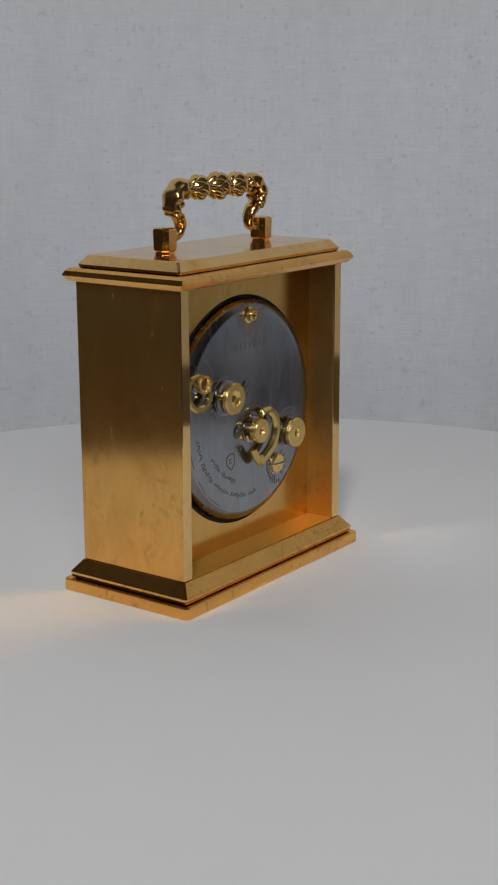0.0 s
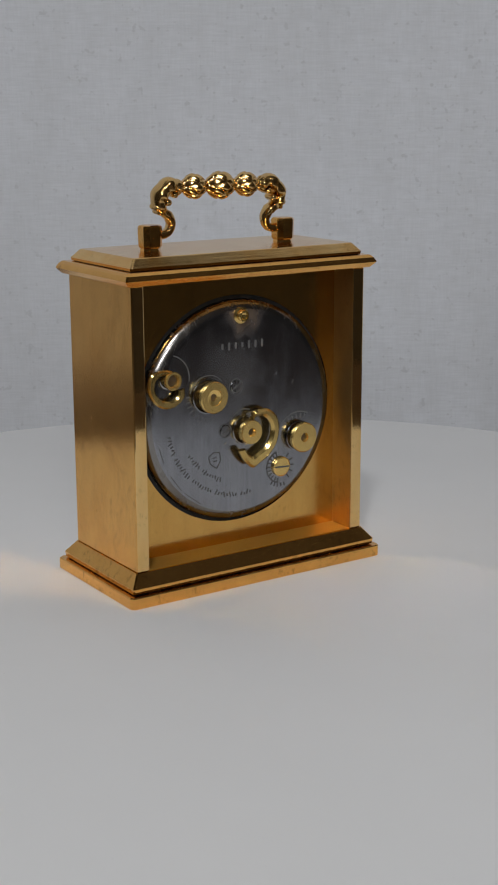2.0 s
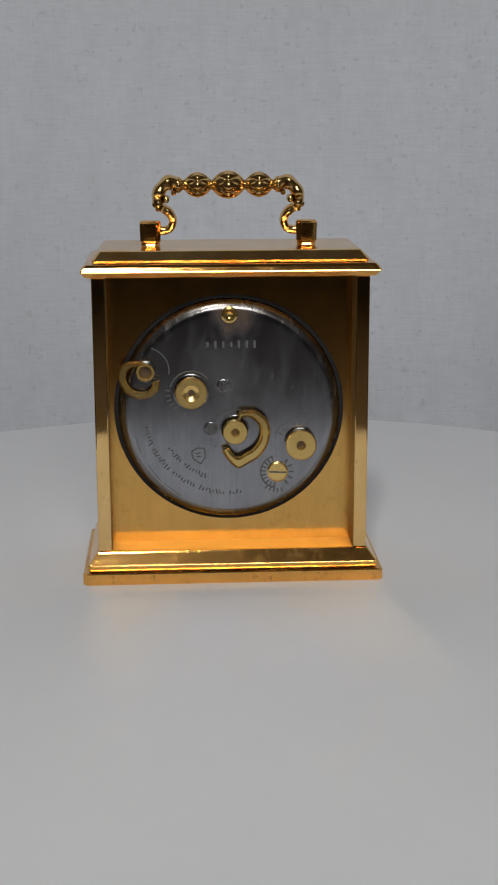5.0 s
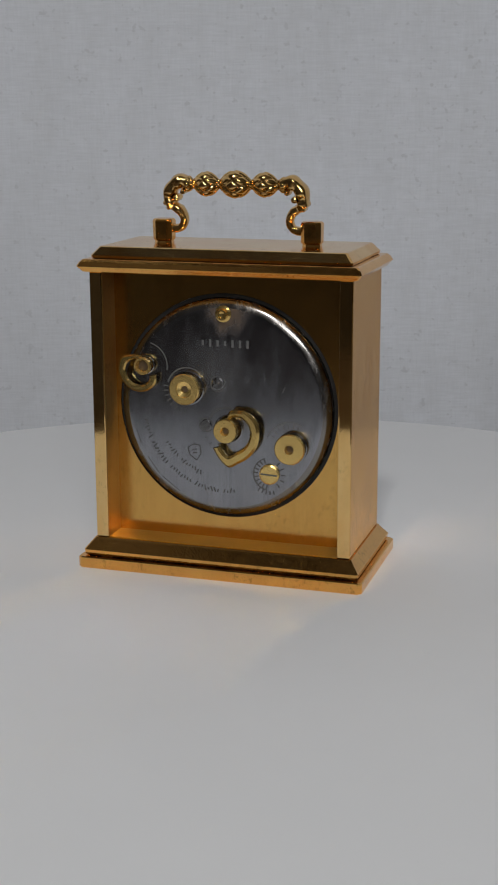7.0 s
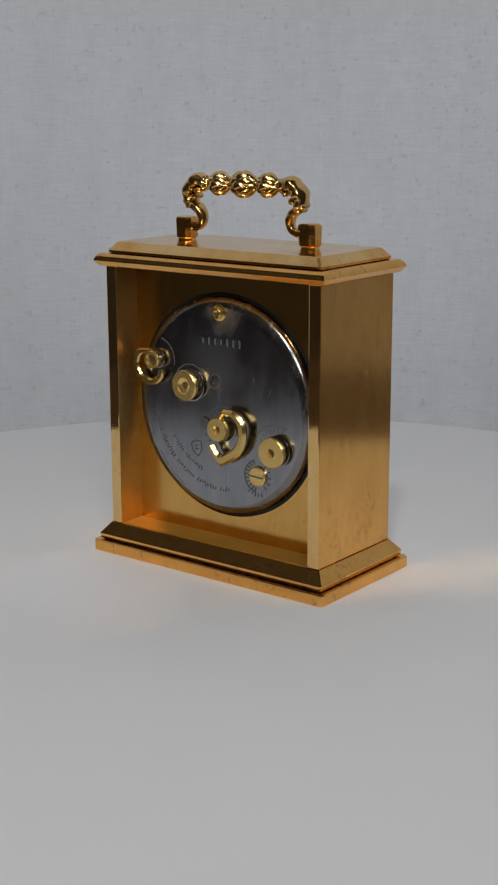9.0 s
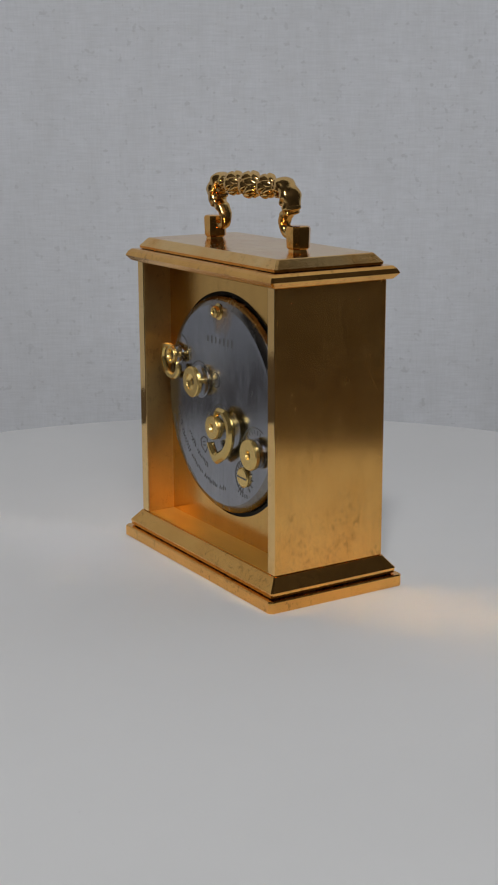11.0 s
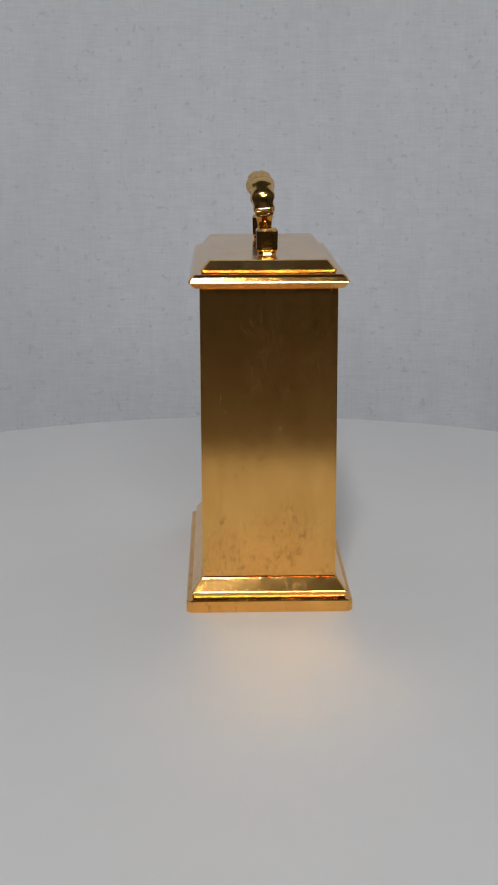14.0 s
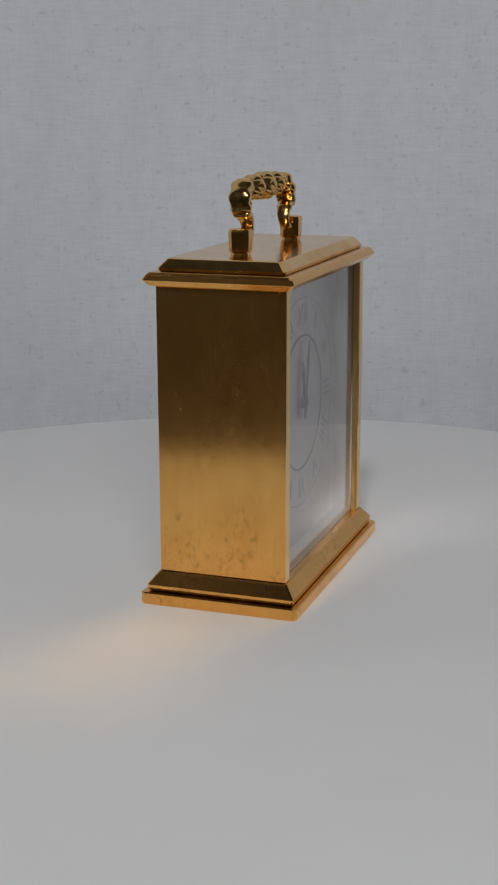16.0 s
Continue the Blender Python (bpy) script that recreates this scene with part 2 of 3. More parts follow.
def swept(points, widths, steps=16, depth=0.0, lobes=0, cuts=8, ribs=0.0):
    """A tube along a smooth path in the x-z plane; widths are (half width in the plane, half width across it)."""
    fine, sizes = [], []
    count = len(points)
    for i in range(count - 1):
        p = [Vector(points[max(0, min(count - 1, i + k))]) for k in (-1, 0, 1, 2)]
        for k in range(cuts):
            t = k / cuts
            fine.append(0.5 * ((2 * p[1]) + (p[2] - p[0]) * t + (2 * p[0] - 5 * p[1] + 4 * p[2] - p[3]) * t * t + (3 * p[1] - p[0] - 3 * p[2] + p[3]) * t ** 3))
            rib = 1 + ribs * (math.cos(2 * math.pi * (i + t) * 0.8) if i < 5 else 0)
            sizes.append([rib * (widths[i][j] * (1 - t) + widths[i + 1][j] * t) for j in (0, 1)])
    fine.append(Vector(points[-1]))
    sizes.append(widths[-1])
    rings = []
    for i, (c, (w, d)) in enumerate(zip(fine, sizes)):
        way = (fine[min(i + 1, len(fine) - 1)] - fine[max(i - 1, 0)]).normalized()
        side = Vector((way.z, 0, -way.x))
        ring = []
        for s in range(steps):
            a = 2 * math.pi * s / steps
            k = 1 + (depth * math.cos(lobes * a) * (0.5 + math.cos(i * 0.55)) if lobes else 0)
            ca, sa = math.cos(a), math.sin(a)
            ca, sa = math.copysign(abs(ca) ** 0.75, ca), math.copysign(abs(sa) ** 0.75, sa)
            ring.append(c + side * (w * k * ca) + Vector((0, 1, 0)) * (d * k * sa))
        rings.append(ring)
    return skin(bmesh.new(), rings)


def outline_plate(outer, inner, y0, y1, round_off=0.0004):
    """A flat bow: an open band between two outlines of the same count, from y0 to y1."""
    bm = bmesh.new()
    rings = []
    for (ax, az), (bx, bz) in zip(outer, inner):
        m = Vector(((ax + bx) / 2, 0, (az + bz) / 2))
        a, b = Vector((ax, 0, az)), Vector((bx, 0, bz))
        ia, ib = a + (m - a).normalized() * round_off, b + (m - b).normalized() * round_off
        ym0, ym1 = y0 + round_off, y1 - round_off
        rings.append([(ia.x, y0, ia.z), (a.x, ym0, a.z), (a.x, ym1, a.z), (ia.x, y1, ia.z), (ib.x, y1, ib.z), (b.x, ym1, b.z), (b.x, ym0, b.z), (ib.x, y0, ib.z)])
    return skin(bm, rings)


def smooth_line(points, cuts=6):
    out, count = [], len(points)
    for i in range(count - 1):
        p = [Vector((*points[max(0, min(count - 1, i + k))], 0)) for k in (-1, 0, 1, 2)]
        for k in range(cuts):
            t = k / cuts
            q = 0.5 * ((2 * p[1]) + (p[2] - p[0]) * t + (2 * p[0] - 5 * p[1] + 4 * p[2] - p[3]) * t * t + (3 * p[1] - p[0] - 3 * p[2] + p[3]) * t ** 3)
            out.append((q.x, q.y))
    return out + [tuple(points[-1])]


def strokes(lines, y, width, height=0.00006):
    """Thin raised strokes on a plane of constant y: each line runs from (x, z) to (x, z)."""
    bm = bmesh.new()
    for x0, z0, x1, z1 in lines:
        a, b = Vector((x0, 0, z0)), Vector((x1, 0, z1))
        way = (b - a).normalized() if (b - a).length > 1e-7 else Vector((1, 0, 0))
        side = Vector((-way.z, 0, way.x)) * width / 2
        skin(bm, [[p + Vector((0, yy, 0)) for p in (a - side, b - side, b + side, a + side)] for yy in (y, y - height)])
    return bm


def strokes_x(points, x, width, height=0.00003):
    """A thin raised line of (y, z) points on a plane of constant x."""
    bm = bmesh.new()
    for (y0, z0), (y1, z1) in zip(points, points[1:]):
        a, b = Vector((0, y0, z0)), Vector((0, y1, z1))
        way = (b - a).normalized()
        side = Vector((0, -way.z, way.y)) * width / 2
        skin(bm, [[p + Vector((xx, 0, 0)) for p in (a - side, b - side, b + side, a + side)] for xx in (x, x + height)])
    return bm


SCRATCH = [(11.4, 69.8), (14.4, 63.0), (17.1, 58.1)]


def arc_lines(cx, cz, r, a0, a1, count=14):
    pts = [(cx + r * math.cos(radians(a0 + (a1 - a0) * i / count)), cz + r * math.sin(radians(a0 + (a1 - a0) * i / count))) for i in range(count + 1)]
    return [(*p, *q) for p, q in zip(pts, pts[1:])]


def tick_lines(cx, cz, r0, r1, a0, a1, count):
    out = []
    for i in range(count):
        a = radians(a0 + (a1 - a0) * i / max(1, count - 1))
        out.append((cx + r0 * math.cos(a), cz + r0 * math.sin(a), cx + r1 * math.cos(a), cz + r1 * math.sin(a)))
    return out


# ---- the room ----
WALL_Y = 0.285
FLOOR_Z, CEIL_Z, TABLE_Z = -0.50, 2.75, -0.048
thing("wall_north", box(-1.6, 1.6, WALL_Y, WALL_Y + 0.1, FLOOR_Z, CEIL_Z), M_PAPER, "pale grey linen-textured papered wall behind the turntable", "wall", "structure")
thing("wall_south", box(-1.6, 1.6, -4.1, -4.0, FLOOR_Z, CEIL_Z), M_ROOM, "dim plain painted wall behind the camera", "wall", "structure")
thing("wall_west", box(-1.7, -1.6, -4.1, WALL_Y + 0.1, FLOOR_Z, CEIL_Z), M_ROOM, "dim plain painted side wall of the room", "wall", "structure")
thing("wall_east", box(1.6, 1.7, -4.1, WALL_Y + 0.1, FLOOR_Z, CEIL_Z), M_ROOM, "dim plain painted side wall of the room", "wall", "structure")
thing("floor", box(-1.7, 1.7, -4.1, WALL_Y + 0.1, FLOOR_Z - 0.1, FLOOR_Z), M_FLOOR, "dark plain floor of the room", "floor", "structure")
thing("ceiling", box(-1.7, 1.7, -4.1, WALL_Y + 0.1, CEIL_Z, CEIL_Z + 0.1), M_CEIL, "dark plain ceiling of the room", "ceiling", "structure")


def work_table():
    table = tagged(new("table"), "dark wooden table under the white turntable", "table")
    table.location = (0, 0, FLOOR_Z)
    top = TABLE_Z - FLOOR_Z
    part("tabletop", box(-0.6, 0.6, -0.28, 0.28, top - 0.03, top, 0.003), M_WOOD, table)
    for x in (-0.54, 0.54):
        for y in (-0.23, 0.23):
            part("leg", box(x - 0.025, x + 0.025, y - 0.025, y + 0.025, 0, top - 0.03, 0.002), M_WOOD, table)
    return table


work_table()


def turntable():
    """A round white display turntable: a platter with an eased rim on a low foot."""
    foot = thing("pedestal", turned([(0.10, TABLE_Z), (0.105, TABLE_Z + 0.002), (0.105, -0.020), (0.10, -0.016)], (0, 0, 0), (0, 0, 1), 64),
                 M_WHITE, "low round white pedestal under the turning platter", "pedestal", smooth=True)
    platter = tagged(new("turntable"), "round white matt turntable platter turning slowly", "turntable")
    r = 0.2108
    profile = [(r - 0.001, -0.0148), (r, -0.0140), (r, -0.0012), (r - 0.0003, -0.0004), (r - 0.0012, 0.0)]
    part("platter", turned(profile, (0, 0, 0), (0, 0, 1), 128), M_WHITE, platter, smooth=True)
    part("spindle_hub", turned([(0.03, -0.017), (0.03, -0.0148)], (0, 0, 0), (0, 0, 1), 32), M_WHITE, platter, smooth=True)
    return platter


platter = turntable()

# ---- the clock ----
clock = tagged(new("carriage_clock"), "gilt brass carriage alarm clock with cast handle and open back", "clock")
MM = 0.001


def mm(rows):
    return [tuple(MM * v for v in row) for row in rows]


def clock_case():
    # base: a flat block, a shadow groove, then a moulding with a sloping face
    part("base_block", moulding(mm([(89.4, 46.4, 0), (90, 47, 0.3), (90, 47, 3.3), (89.4, 46.4, 3.6)]), 1.0 * MM), M_FLAT, clock, "worn gilt base block with rubbed corners")
    part("base_groove", moulding(mm([(85.4, 42.4, 3.6), (85.4, 42.4, 3.9)]), 0.6 * MM), M_DARK, clock, "dark shadow joint")
    part("base_moulding", moulding(mm([(86.3, 43.3, 3.9), (86.6, 43.6, 4.05), (87.0, 44.0, 5.5), (86.8, 43.8, 5.7), (82.1, 39.1, 8.7), (81.6, 38.6, 9.1)]), 0.45 * MM), M_BEVEL, clock,
         "polished sloping gilt base moulding")
    # side panels with slightly eased edges
    for side in (-1, 1):
        a, b = sorted((side * 36.4, side * 40.35))
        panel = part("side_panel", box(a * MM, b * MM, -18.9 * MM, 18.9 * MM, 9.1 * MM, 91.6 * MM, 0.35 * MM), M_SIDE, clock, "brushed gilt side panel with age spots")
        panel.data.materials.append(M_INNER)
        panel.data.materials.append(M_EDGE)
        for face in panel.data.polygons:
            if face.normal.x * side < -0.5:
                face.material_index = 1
            elif abs(face.normal.y) > 0.5:
                face.material_index = 2
        if side > 0:
            part("scratch", strokes_x(mm(SCRATCH), 40.35 * MM, 0.16 * MM), M_EDGE, panel, "long fine scratch")
    # top: an overhanging plate with a pointed lip, a joint, then the raised upper moulding
    part("top_plate", moulding(mm([(83.4, 40.4, 91.6), (84.0, 41.0, 91.75), (86.0, 43.0, 92.9), (86.6, 43.6, 93.25), (86.4, 43.4, 93.6), (85.3, 42.3, 94.6), (83.8, 40.8, 95.3), (83.0, 40.0, 95.4)]), 0.5 * MM),
         M_BEVEL, clock, "overhanging gilt cornice plate with a worn lip")
    part("top_joint", moulding(mm([(78.6, 35.6, 95.4), (78.6, 35.6, 95.5)]), 0.5 * MM), M_DARK, clock, "dark shadow joint")
    part("top_moulding", moulding(mm([(79.3, 36.3, 95.5), (79.6, 36.6, 95.6), (80.0, 37.0, 96.35), (76.0, 33.0, 98.7), (75.4, 32.4, 98.9)]), 0.6 * MM), M_TOP, clock,
         "raised satin gilt top moulding")


def mounting_plate():
    """The satin brass plate that carries the movement, with a round hole for it."""
    bm = bmesh.new()
    r, cx, cz, n = 34.6 * MM, -0.5 * MM, 50.7 * MM, 72
    x0, x1, z0, z1 = -36.4 * MM, 36.4 * MM, 9.1 * MM, 91.6 * MM
    angles = sorted([2 * math.pi * i / n for i in range(n)] + [math.atan2(z - cz, x - cx) % (2 * math.pi) for x in (x0, x1) for z in (z0, z1)])
    rings = []
    for y in (-9.3 * MM, -8.1 * MM):
        hole, rim = [], []
        for a in angles:
            c, s = math.cos(a), math.sin(a)
            reach = min(((x1 - cx) / c if c > 1e-6 else (x0 - cx) / c if c < -1e-6 else 9), ((z1 - cz) / s if s > 1e-6 else (z0 - cz) / s if s < -1e-6 else 9))
            hole.append((cx + r * c, y, cz + r * s))
            rim.append((cx + reach * c, y, cz + reach * s))
        rings += [hole, rim] if y < -0.008 else [rim, hole]
    skin(bm, rings + [rings[0]], caps=False)
    bmesh.ops.remove_doubles(bm, verts=bm.verts, dist=1e-7)
    part("case_floor", box(-36.38 * MM, 36.38 * MM, -18.4 * MM, -9.32 * MM, 9.1 * MM, 9.3 * MM), M_SATIN, clock, "satin brass floor inside the open back")
    part("mounting_plate", bm, M_PLATE, clock, "satin brass plate round the movement")


FACE = -12.6 * MM  # the movement's back face


def movement():
    cx, cz = -0.5, 50.7
    body = part("movement", turned(mm([(33.2, 6.0), (33.2, 10.8), (32.9, 11.4), (32.0, 12.1), (30.7, 12.55), (30.4, 12.6), (29.0, 12.6), (10, 12.6)]), (cx * MM, 0, cz * MM), (0, -1, 0), 96),
                M_STEEL, clock, "round grey steel movement back with engraved marks", True)
    body.data.materials.append(M_WORN)
    for face in body.data.polygons:
        if abs(face.normal.y) < 0.97:
            face.material_index = 1
    part("gasket", turned(mm([(34.55, 6.9), (34.55, 8.9), (33.4, 9.0), (33.25, 6.9)]), (cx * MM, 0, cz * MM), (0, -1, 0), 96), M_GASKET, body, "dark ring", True)

    def knob(x, z, r, y0, y1, hole=0.28, material=M_KNOB, name="winding_knob", bore=0.22):
        k = part(name, turned(mm([(1.0, 12.4), (1.0, y0 - 0.8), (r * 0.5, y0 - 0.8), (r * 0.6, y0), (r * 0.95, y0), (r, y0 + 0.25), (r, y1 - 0.32), (r * 0.94, y1), (r * hole + 0.12, y1), (r * hole, y1 - 0.3), (r * bore + 0.05, y1 - 0.8), (r * bore, y1 - 1.2), (r * bore * 0.96, y1 - 1.9), (r * 0.05, y1 - 1.95)]),
                 (x * MM, 0, z * MM), (0, -1, 0), 36), material, body, "turned brass knob", True)
        # A dark disc stands in for the shade deep in the hole.
        part("arbor_hole_shade", turned(mm([(r * bore * 0.94, y1 - 1.89), (r * bore * 0.94, y1 - 1.25), (r * 0.08, y1 - 1.27)]), (x * MM, 0, z * MM), (0, -1, 0), 16), M_HOLE_SHADE, k, "dark disc standing for the shade in the knob hole", True)
        return k

    knob(-11.9, 56.7, 4.75, 14.7, 16.3, 0.50)
    knob(20.8, 40.3, 4.65, 14.2, 15.8, 0.28, M_KNOB, "setting_knob")
    knob(1.0, 44.7, 3.7, 14.2, 16.5, 0.34, M_KNOB, "key_boss")
    knob(-25.4, 63.05, 2.75, 14.4, 15.8, 0.68, M_KNOB, "key_boss", 0.58)
    # collars round the arbors
    for x, z, r in ((-12.0, 56.6, 5.3), (20.8, 40.3, 4.7), (1.0, 44.7, 4.5), (-25.4, 63.05, 2.9)):
        part("collar", turned(mm([(r, 12.5), (r, 12.72), (r - 0.2, 12.8), (r - 0.6, 12.8), (r - 0.8, 12.65), (1.1, 12.65)]), (x * MM, 0, z * MM), (0, -1, 0), 36), M_STEEL, body, "grey steel collar", True)
    # folding bows of the two keys
    outer = smooth_line(mm([(1.5, 49.2), (2.4, 51.0), (5.0, 51.2), (7.6, 50.9), (10.6, 48.4), (11.5, 44.6), (10.6, 40.2), (8.0, 36.8), (4.8, 34.8), (1.8, 33.5), (-1.2, 36.0), (-3.1, 39.2)]))
    inner = smooth_line(mm([(2.2, 48.0), (3.0, 48.9), (4.4, 49.2), (6.0, 48.8), (8.0, 46.8), (8.6, 44.4), (8.0, 41.8), (6.4, 39.6), (4.2, 38.2), (2.0, 37.0), (0.4, 38.0), (-0.8, 39.8)]))
    part("key_bow", outline_plate(outer, inner, -16.2 * MM, -13.9 * MM, 0.8 * MM), M_BOW, body, "folding brass key bow", True)
    outer = smooth_line(mm([(-25.6, 66.0), (-28.4, 66.4), (-32.2, 65.4), (-33.3, 61.4), (-31.6, 57.4), (-28.4, 55.2), (-24.6, 55.3), (-21.6, 57.6), (-21.2, 60.4)]))
    inner = smooth_line(mm([(-26.2, 64.6), (-28.2, 64.9), (-30.4, 63.8), (-31.2, 61.2), (-30.0, 58.6), (-27.8, 57.3), (-25.2, 57.3), (-23.6, 58.6), (-23.3, 60.2)]))
    part("key_bow", outline_plate(outer, inner, -15.3 * MM, -13.7 * MM, 0.5 * MM), M_BOW, body, "folding brass key bow", True)

    def screw(x, z, r, material, turn, name="screw", height=0.7):
        part(name, turned(mm([(r, 12.5), (r, 12.6 + height * 0.7), (r * 0.86, 12.6 + height), (r * 0.2, 12.6 + height)]), (x * MM, 0, z * MM), (0, -1, 0), 28), material, body, "slotted screw")
        c, q = math.cos(radians(turn)) * r * 0.82, math.sin(radians(turn)) * r * 0.82
        part("slot", strokes(mm([(x - c, z - q, x + c, z + q)]), -(12.6 + height) * MM, 0.5 * MM), M_ENGRAVED, body, "dark slot")

    screw(-6.2, 45.5, 1.75, M_SCREW, 40, "screw", 0.35)
    screw(-2.3, 58.4, 1.9, M_SCREW, 30, "screw", 0.35)
    screw(13.9, 31.6, 3.1, M_KNOB, -3, "regulator_screw", 1.0)
    part("stud", turned(mm([(2.5, 12.5), (2.5, 12.8), (2.0, 13.0), (1.75, 13.1), (1.75, 14.3), (1.5, 14.6), (1.1, 14.6), (0.9, 14.2), (0.4, 14.0)]), (-0.4 * MM, 0, 79.6 * MM), (0, -1, 0), 28), M_BOW, body, "small hollow brass stud", True)

    rng = random.Random(4)

    def mark(name, lines, width, material=M_ENGRAVED):
        part(name, strokes(mm(lines), FACE, width * MM), material, body, "unreadable engraved marks")

    # stamped and engraved characters, as plain bars of their size
    def bars(x, z, tilt, tall):
        c, q, h = math.cos(tilt + math.pi / 2), math.sin(tilt + math.pi / 2), tall / 2
        return [(x - h * c, z - h * q, x + h * c, z + h * q)]

    lines = []
    for i in range(7):
        lines += bars(-6.9 + 2.33 * i, 70.7, 0, (1.7, 2.3, 1.9, 1.5, 2.3, 2.2, 2.3)[i])
    mark("stamped_row", lines, 0.7, M_SCUFF)
    for name, r, a0, a1, count, tall in (("curved_engraving", 25.5, 191, 277, 38, 1.7), ("short_engraving", 21.4, 212, 252, 16, 1.5)):
        lines = []
        for i in range(count):
            if i % 9 != 6:
                a = radians(a0 + (a1 - a0) * i / (count - 1))
                q = r + rng.uniform(-0.2, 0.2)
                lines += bars(cx + q * math.cos(a), cz + q * math.sin(a), a + math.pi / 2 + rng.uniform(-0.5, 0.5), tall * rng.uniform(0.45, 1.1))
        mark(name, lines, 0.42)
    mark("screw_recess", arc_lines(-6.2, 45.5, 2.1, 0, 360, 20), 0.4)
    mark("screw_recess", arc_lines(-2.3, 58.4, 2.3, 0, 360, 20), 0.4)
    # a small shield stamp, drawn as a plain outline
    sx, sz = -10.1, 36.9
    shield = [(-2.0, 1.2), (-0.2, 2.4), (1.9, 2.2), (2.2, -0.4), (0.8, -2.6), (-1.4, -1.0), (-2.0, 1.2)]
    mark("shield_stamp", [(sx + a, sz + b, sx + c, sz + d) for (a, b), (c, d) in zip(shield, shield[1:])] + [(sx - 0.6, sz + 0.6, sx + 0.8, sz + 0.9), (sx - 0.4, sz - 0.4, sx + 1.0, sz - 0.2)], 0.35)
    # scales round the arbors
    mark("setting_scale", arc_lines(20.5, 40.1, 7.9, 62, 158) + tick_lines(20.5, 40.1, 5.9, 7.2, 70, 150, 7), 0.38, M_SCUFF)
    mark("winding_scale", arc_lines(-12, 56.4, 6.4, 40, 165) + tick_lines(-12, 56.4, 6.2, 7.6, 175, 262, 8), 0.36, M_SCUFF)
    mark("alarm_scale", arc_lines(-25.4, 63.0, 7.0, -10, 75) , 0.34, M_SCUFF)
    mark("small_scale", tick_lines(-0.4, 45.0, 6.2, 7.2, 190, 230, 3), 0.34, M_SCUFF)
    mark("key_scale", arc_lines(0.6, 44.9, 6.3, 70, 190), 0.5, M_ENGRAVED)
    mark("regulator_scale", arc_lines(13.8, 31.5, 5.0, 105, 262) + tick_lines(13.8, 31.5, 3.5, 4.8, 110, 258, 10) + tick_lines(13.8, 31.5, 3.6, 5.0, -50, 50, 5)
         + tick_lines(13.8, 31.5, 5.2, 6.4, 236, 284, 5), 0.42)
    # bright rubbed scratches
    for line in [(18.0, 57.0, 18.6, 58.4), (12.2, 60.4, 12.4, 61.2), (-28.8, 43.0, -27.4, 38.4), (-25.2, 34.2, -21.6, 29.4), (-20.6, 28.4, -15.0, 24.2)]:
        mark("scratch", [line], 0.22, M_SCUFF)


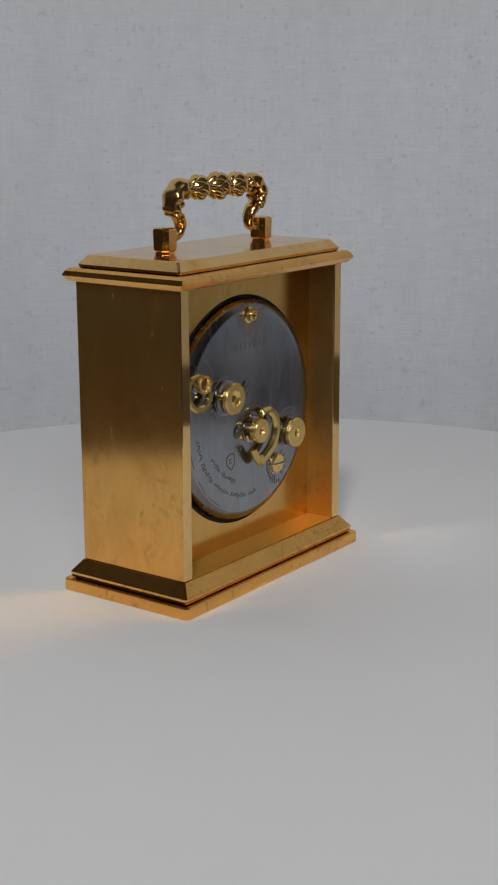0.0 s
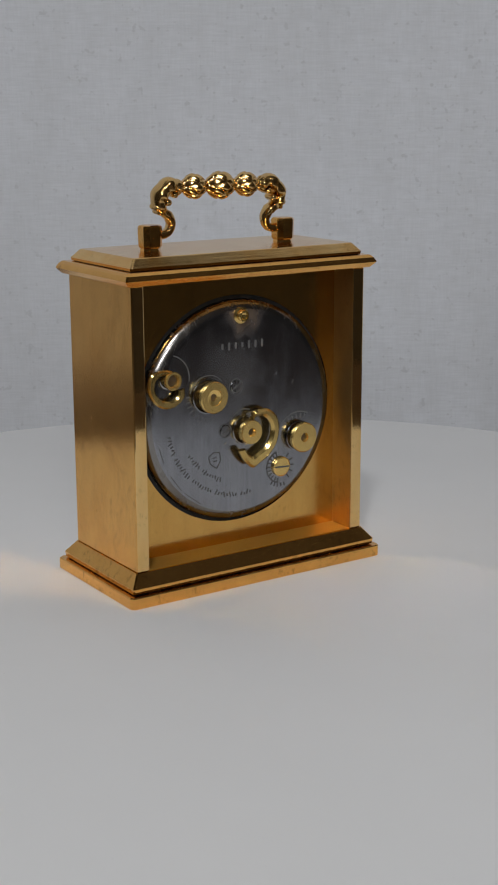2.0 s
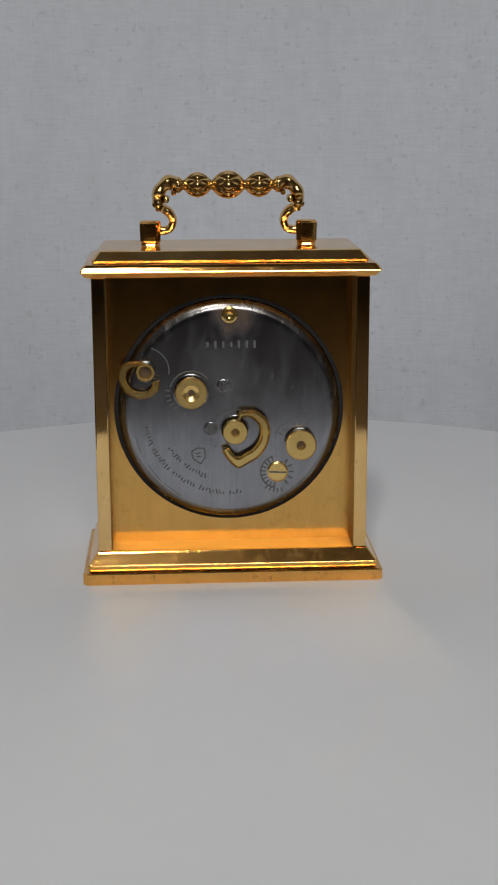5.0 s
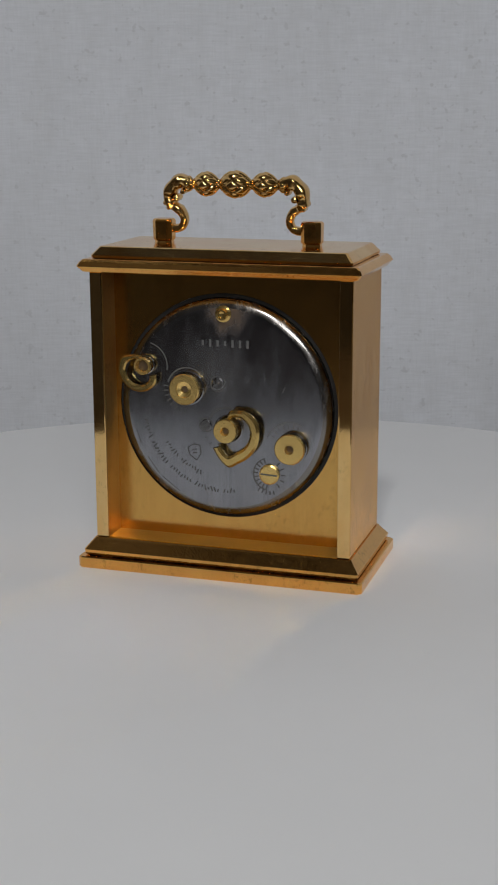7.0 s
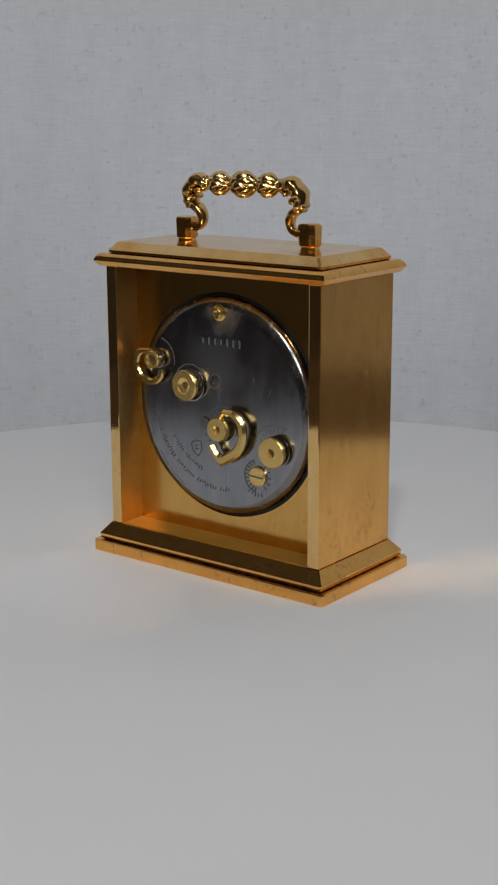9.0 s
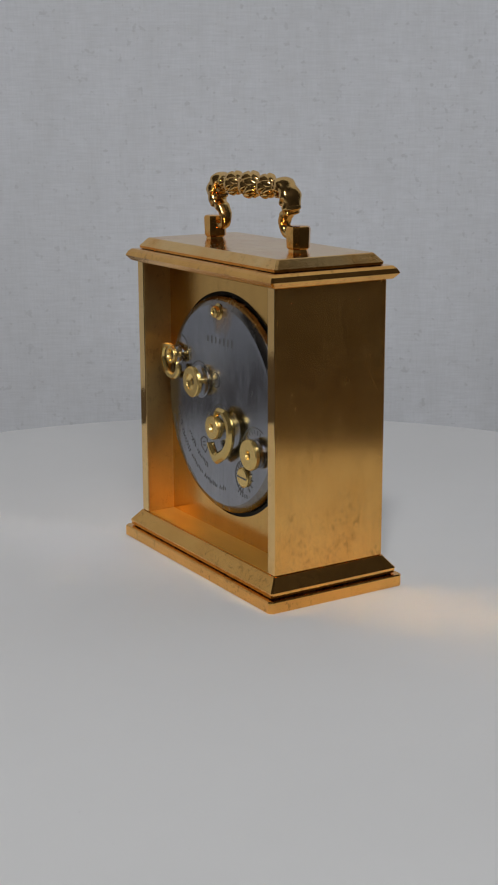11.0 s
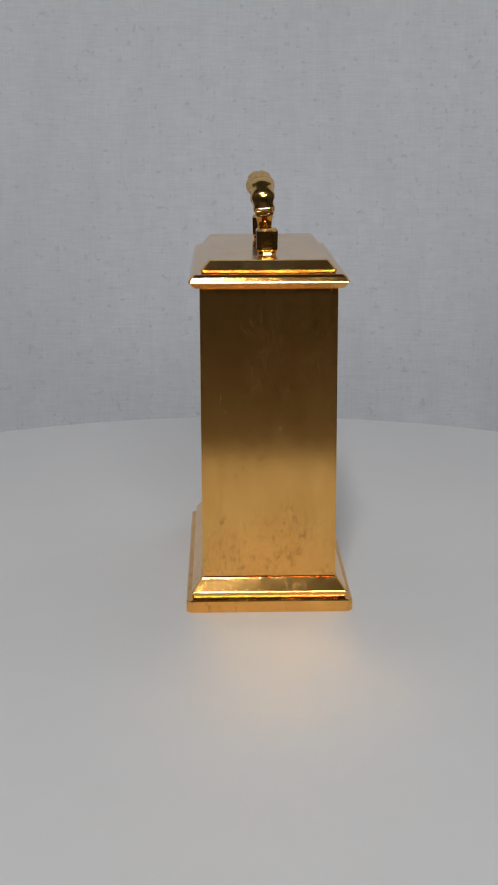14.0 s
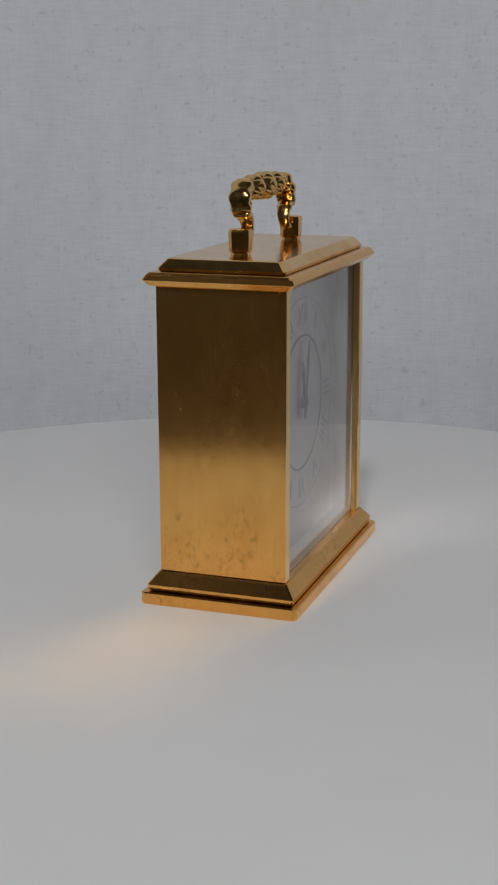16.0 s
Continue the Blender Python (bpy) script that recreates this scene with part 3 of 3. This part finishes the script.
def dial():
    y = 10.4
    cx, cz = 0.0, 52.4
    panel = part("dial_panel", box(-36.35 * MM, 36.35 * MM, 8.6 * MM, y * MM, 9.15 * MM, 91.55 * MM), M_DIAL, clock, "silvered satin dial plate behind clear glass")

    for r0, r1, h, m in ((20.0, 20.7, 0.12, M_BLACK), (31.6, 31.9, 0.1, M_NUMERAL)):
        bm = bmesh.new()
        rings = []
        for r, hh in ((r0, 0.0), (r0, h), (r1, h), (r1, 0.0), (r0, 0.0)):
            rings.append([((cx + r * math.sin(2 * math.pi * i / 72)) * MM, (y + hh) * MM, (cz + r * math.cos(2 * math.pi * i / 72)) * MM) for i in range(72)])
        skin(bm, rings, caps=False)
        bmesh.ops.remove_doubles(bm, verts=bm.verts, dist=1e-7)
        part("chapter_ring", bm, m, panel, "black printed ring")
    for i, word in enumerate(("XII", "I", "II", "III", "IIII", "V", "VI", "VII", "VIII", "IX", "X", "XI")):
        curve = bpy.data.curves.new("numeral", "FONT")
        curve.body, curve.size, curve.extrude, curve.align_x, curve.align_y = word, 8.2 * MM, 0.05 * MM, "CENTER", "CENTER"
        temp = bpy.data.objects.new("numeral", curve)
        scene.collection.objects.link(temp)
        bpy.context.view_layer.update()
        me = bpy.data.meshes.new_from_object(temp.evaluated_get(bpy.context.evaluated_depsgraph_get()))
        bpy.data.objects.remove(temp)
        bpy.data.curves.remove(curve)
        a = radians(30 * i)
        upright = Matrix.Rotation(math.pi, 4, "Z") @ Matrix.Rotation(math.pi / 2, 4, "X")
        me.transform(Matrix.Translation(((cx - 26.2 * math.sin(a)) * MM, (y + 0.06) * MM, (cz + 26.2 * math.cos(a)) * MM)) @ Matrix.Rotation(-a, 4, "Y") @ upright)
        me.materials.clear()
        me.materials.append(M_NUMERAL)
        ob = new("numeral", me)
        ob.parent = panel

    def hand(name, turn, length, width, lift):
        a = radians(turn)
        way, side = Vector((-math.sin(a), 0, math.cos(a))), Vector((math.cos(a), 0, math.sin(a)))
        bm = bmesh.new()
        c = Vector((cx, 0, cz))
        pts = [c - way * 5 - side * width * 0.4, c + side * -width * 0.5, c + way * length * 0.7 - side * width * 0.7, c + way * length, c + way * length * 0.7 + side * width * 0.7, c + side * width * 0.5, c - way * 5 + side * width * 0.4]
        skin(bm, [[(p + Vector((0, y + lift + h, 0))) * MM for p in pts] for h in (0, 0.25)])
        part(name, bm, M_BLACK, panel, "black clock hand")

    hand("hour_hand", 352, 13, 1.8, 0.8)
    hand("minute_hand", 8, 19, 1.3, 1.3)
    part("hand_boss", turned(mm([(1.6, y), (1.6, y + 1.7), (1.0, y + 1.9)]), (cx * MM, 0, cz * MM), (0, 1, 0), 20), M_BLACK, panel, "small dark boss", True)
    for x0, x1, z0, z1 in ((-36.35, -35.9, 9.15, 91.55), (35.9, 36.35, 9.15, 91.55), (-35.9, 35.9, 9.15, 9.6), (-35.9, 35.9, 91.1, 91.55)):
        part("dial_lining", box(x0 * MM, x1 * MM, (y + 0.01) * MM, 16.05 * MM, z0 * MM, z1 * MM), M_DIAL, clock, "pale silver lining strip inside the glass")
    for x0, x1 in ((-36.36, -36.16), (36.16, 36.36)):
        part("front_reveal", box(x0 * MM, x1 * MM, 16.95 * MM, 18.6 * MM, 9.15 * MM, 91.55 * MM), M_INNER, clock, "narrow satin gilt reveal in front of the glass")
    glass = part("glass", box(-36.35 * MM, 36.35 * MM, 16.1 * MM, 16.9 * MM, 9.15 * MM, 91.55 * MM), M_GLASS, clock, "clear front glass")
    glass.visible_shadow = False


def leaned(bm):
    """The handle is hinged in its posts and leans a little to the back."""
    bm.transform(Matrix.Translation((0, 0, 0.104)) @ Matrix.Rotation(radians(5.5), 4, "X") @ Matrix.Translation((0, 0, -0.104)))
    return bm


def handle():
    grip_z = 116.7
    h = part("handle", leaned(turned(mm([(1.35, -15.6), (1.35, 15.6)]), (0, 0, grip_z * MM), (1, 0, 0), 24)), M_CAST, clock, "cast gilt handle with carved beads and scrolls", True)
    bead = [(1.5, -4.9), (1.7, -4.6), (2.9, -3.4), (3.9, -1.7), (4.25, 0.0), (3.9, 1.7), (2.9, 3.4), (1.7, 4.6), (1.5, 4.9)]
    side_bead = [(1.5, -4.1), (1.75, -3.7), (2.8, -2.6), (3.6, -1.2), (3.85, 0.0), (3.6, 1.2), (2.8, 2.6), (1.75, 3.7), (1.5, 4.1)]
    end_bead = [(1.4, -1.6), (1.7, -1.2), (2.4, -0.4), (2.4, 0.4), (1.7, 1.2), (1.4, 1.6)]
    for x, profile in ((0.0, bead), (-9.1, side_bead), (9.1, side_bead), (-14.8, end_bead), (14.8, end_bead)):
        part("bead", leaned(turned(mm(profile), (x * MM, 0, grip_z * MM), (1, 0, 0), 120, 6, 0.14, None, 12.0 * MM)), M_CAST, h, "", True)
    for s in (-1, 1):
        path = [(s * 14.6, 0, 116.9), (s * 17.0, 0, 117.6), (s * 19.6, 0, 116.0), (s * 21.0, 0, 113.2), (s * 20.2, 0, 110.6), (s * 17.6, 0, 108.6), (s * 16.5, 0, 106.2), (s * 17.3, 0, 104.0), (s * 19.2, 0, 103.2), (s * 20.8, 0, 103.4)]
        wide = [(1.6, 2.1), (2.1, 2.9), (2.0, 3.2), (1.7, 3.1), (1.5, 2.7), (1.3, 2.2), (1.2, 1.8), (1.15, 1.6), (1.3, 1.6), (1.3, 1.6)]
        part("scroll", leaned(swept(mm(path), mm(wide), 28, 0.03, 6, 8, 0.08)), M_CAST, h, "", True)
        # leaf curls on the scroll
        for x, z, r in ((21.7, 111.2, 1.0), (20.9, 109.8, 0.85), (17.2, 118.6, 0.9), (16.2, 114.6, 0.9), (18.4, 112.6, 1.1)):
            part("leaf_curl", leaned(turned(mm([(r * 0.3, -2.5), (r * 0.8, -2.1), (r, -1.0), (r * 0.86, 0), (r, 1.0), (r * 0.8, 2.1), (r * 0.3, 2.5)]), (s * x * MM, 0, z * MM), (0, 1, 0), 16)), M_CAST, h, "", True)
        cx = s * 23.3
        part("post", moulding(mm([(5.2, 5.0, 99.5), (5.8, 5.6, 99.9), (6.0, 5.8, 100.2), (6.25, 6.05, 105.4), (5.8, 5.6, 105.95), (5.0, 4.8, 106.2)]), 1.35 * MM, cx * MM), M_BEVEL, h, "chamfered gilt handle post")
        part("foot", moulding(mm([(5.6, 5.2, 98.9), (5.2, 4.8, 99.5)]), 1.4 * MM, cx * MM), M_BEVEL, h)


clock_case()
mounting_plate()
movement()
dial()
handle()

# ---- the lights ----
def light_fixture(name, place, aim, wide, tall, label, along):
    """A shallow metal tray with a rim, open towards the set, hung from the ceiling by two rods."""
    fixture = tagged(new(name), label, "lamp")
    fixture.matrix_world = look(place, aim)
    w, h = wide / 2 + 0.01, tall / 2 + 0.01
    part("tray", box(-w, w, -h, h, 0.004, 0.03, 0.002), M_ROOM, fixture)
    for x0, x1, y0, y1 in ((-w - 0.008, -w, -h, h), (w, w + 0.008, -h, h), (-w, w, -h - 0.008, -h), (-w, w, h, h + 0.008)):
        part("rim", box(x0, x1, y0, y1, -0.004, 0.03), M_ROOM, fixture)
    for k in (-0.3, 0.3):
        foot = fixture.matrix_world @ Vector((k * wide if along == "x" else 0, k * tall if along == "y" else 0, 0.025))
        rod = box(foot.x - 0.006, foot.x + 0.006, foot.y - 0.006, foot.y + 0.006, foot.z, CEIL_Z)
        rod.transform(fixture.matrix_world.inverted())
        part("rod", rod, M_ROOM, fixture)


light_fixture("tube_light", LAMP, LAMP_AIM, 0.30, 0.90, "short white tube light fixed to the ceiling", "y")
# Tray and rods for the added fill lamp.
light_fixture("fill_panel", FAR, (0.0, 0.30, 0.2), 1.1, 0.5, "unseen broad fill panel added to brighten the wall, hung from the ceiling", "x")


# ---- what moves ----
def motions():
    table_rows, clock_rows = [], []
    for i in range(33):
        t = CLIP * i / 32
        turn = A0 + SPIN * t
        a = radians(turn)
        table_rows.append((t, pose(0, 0, 0, 0, 0, turn)))
        clock_rows.append((t, pose(CLOCK_X * math.cos(a) - CLOCK_Y * math.sin(a), CLOCK_X * math.sin(a) + CLOCK_Y * math.cos(a), 0, 0, 0, turn)))
    walk(platter, table_rows)
    walk(clock, clock_rows)


motions()
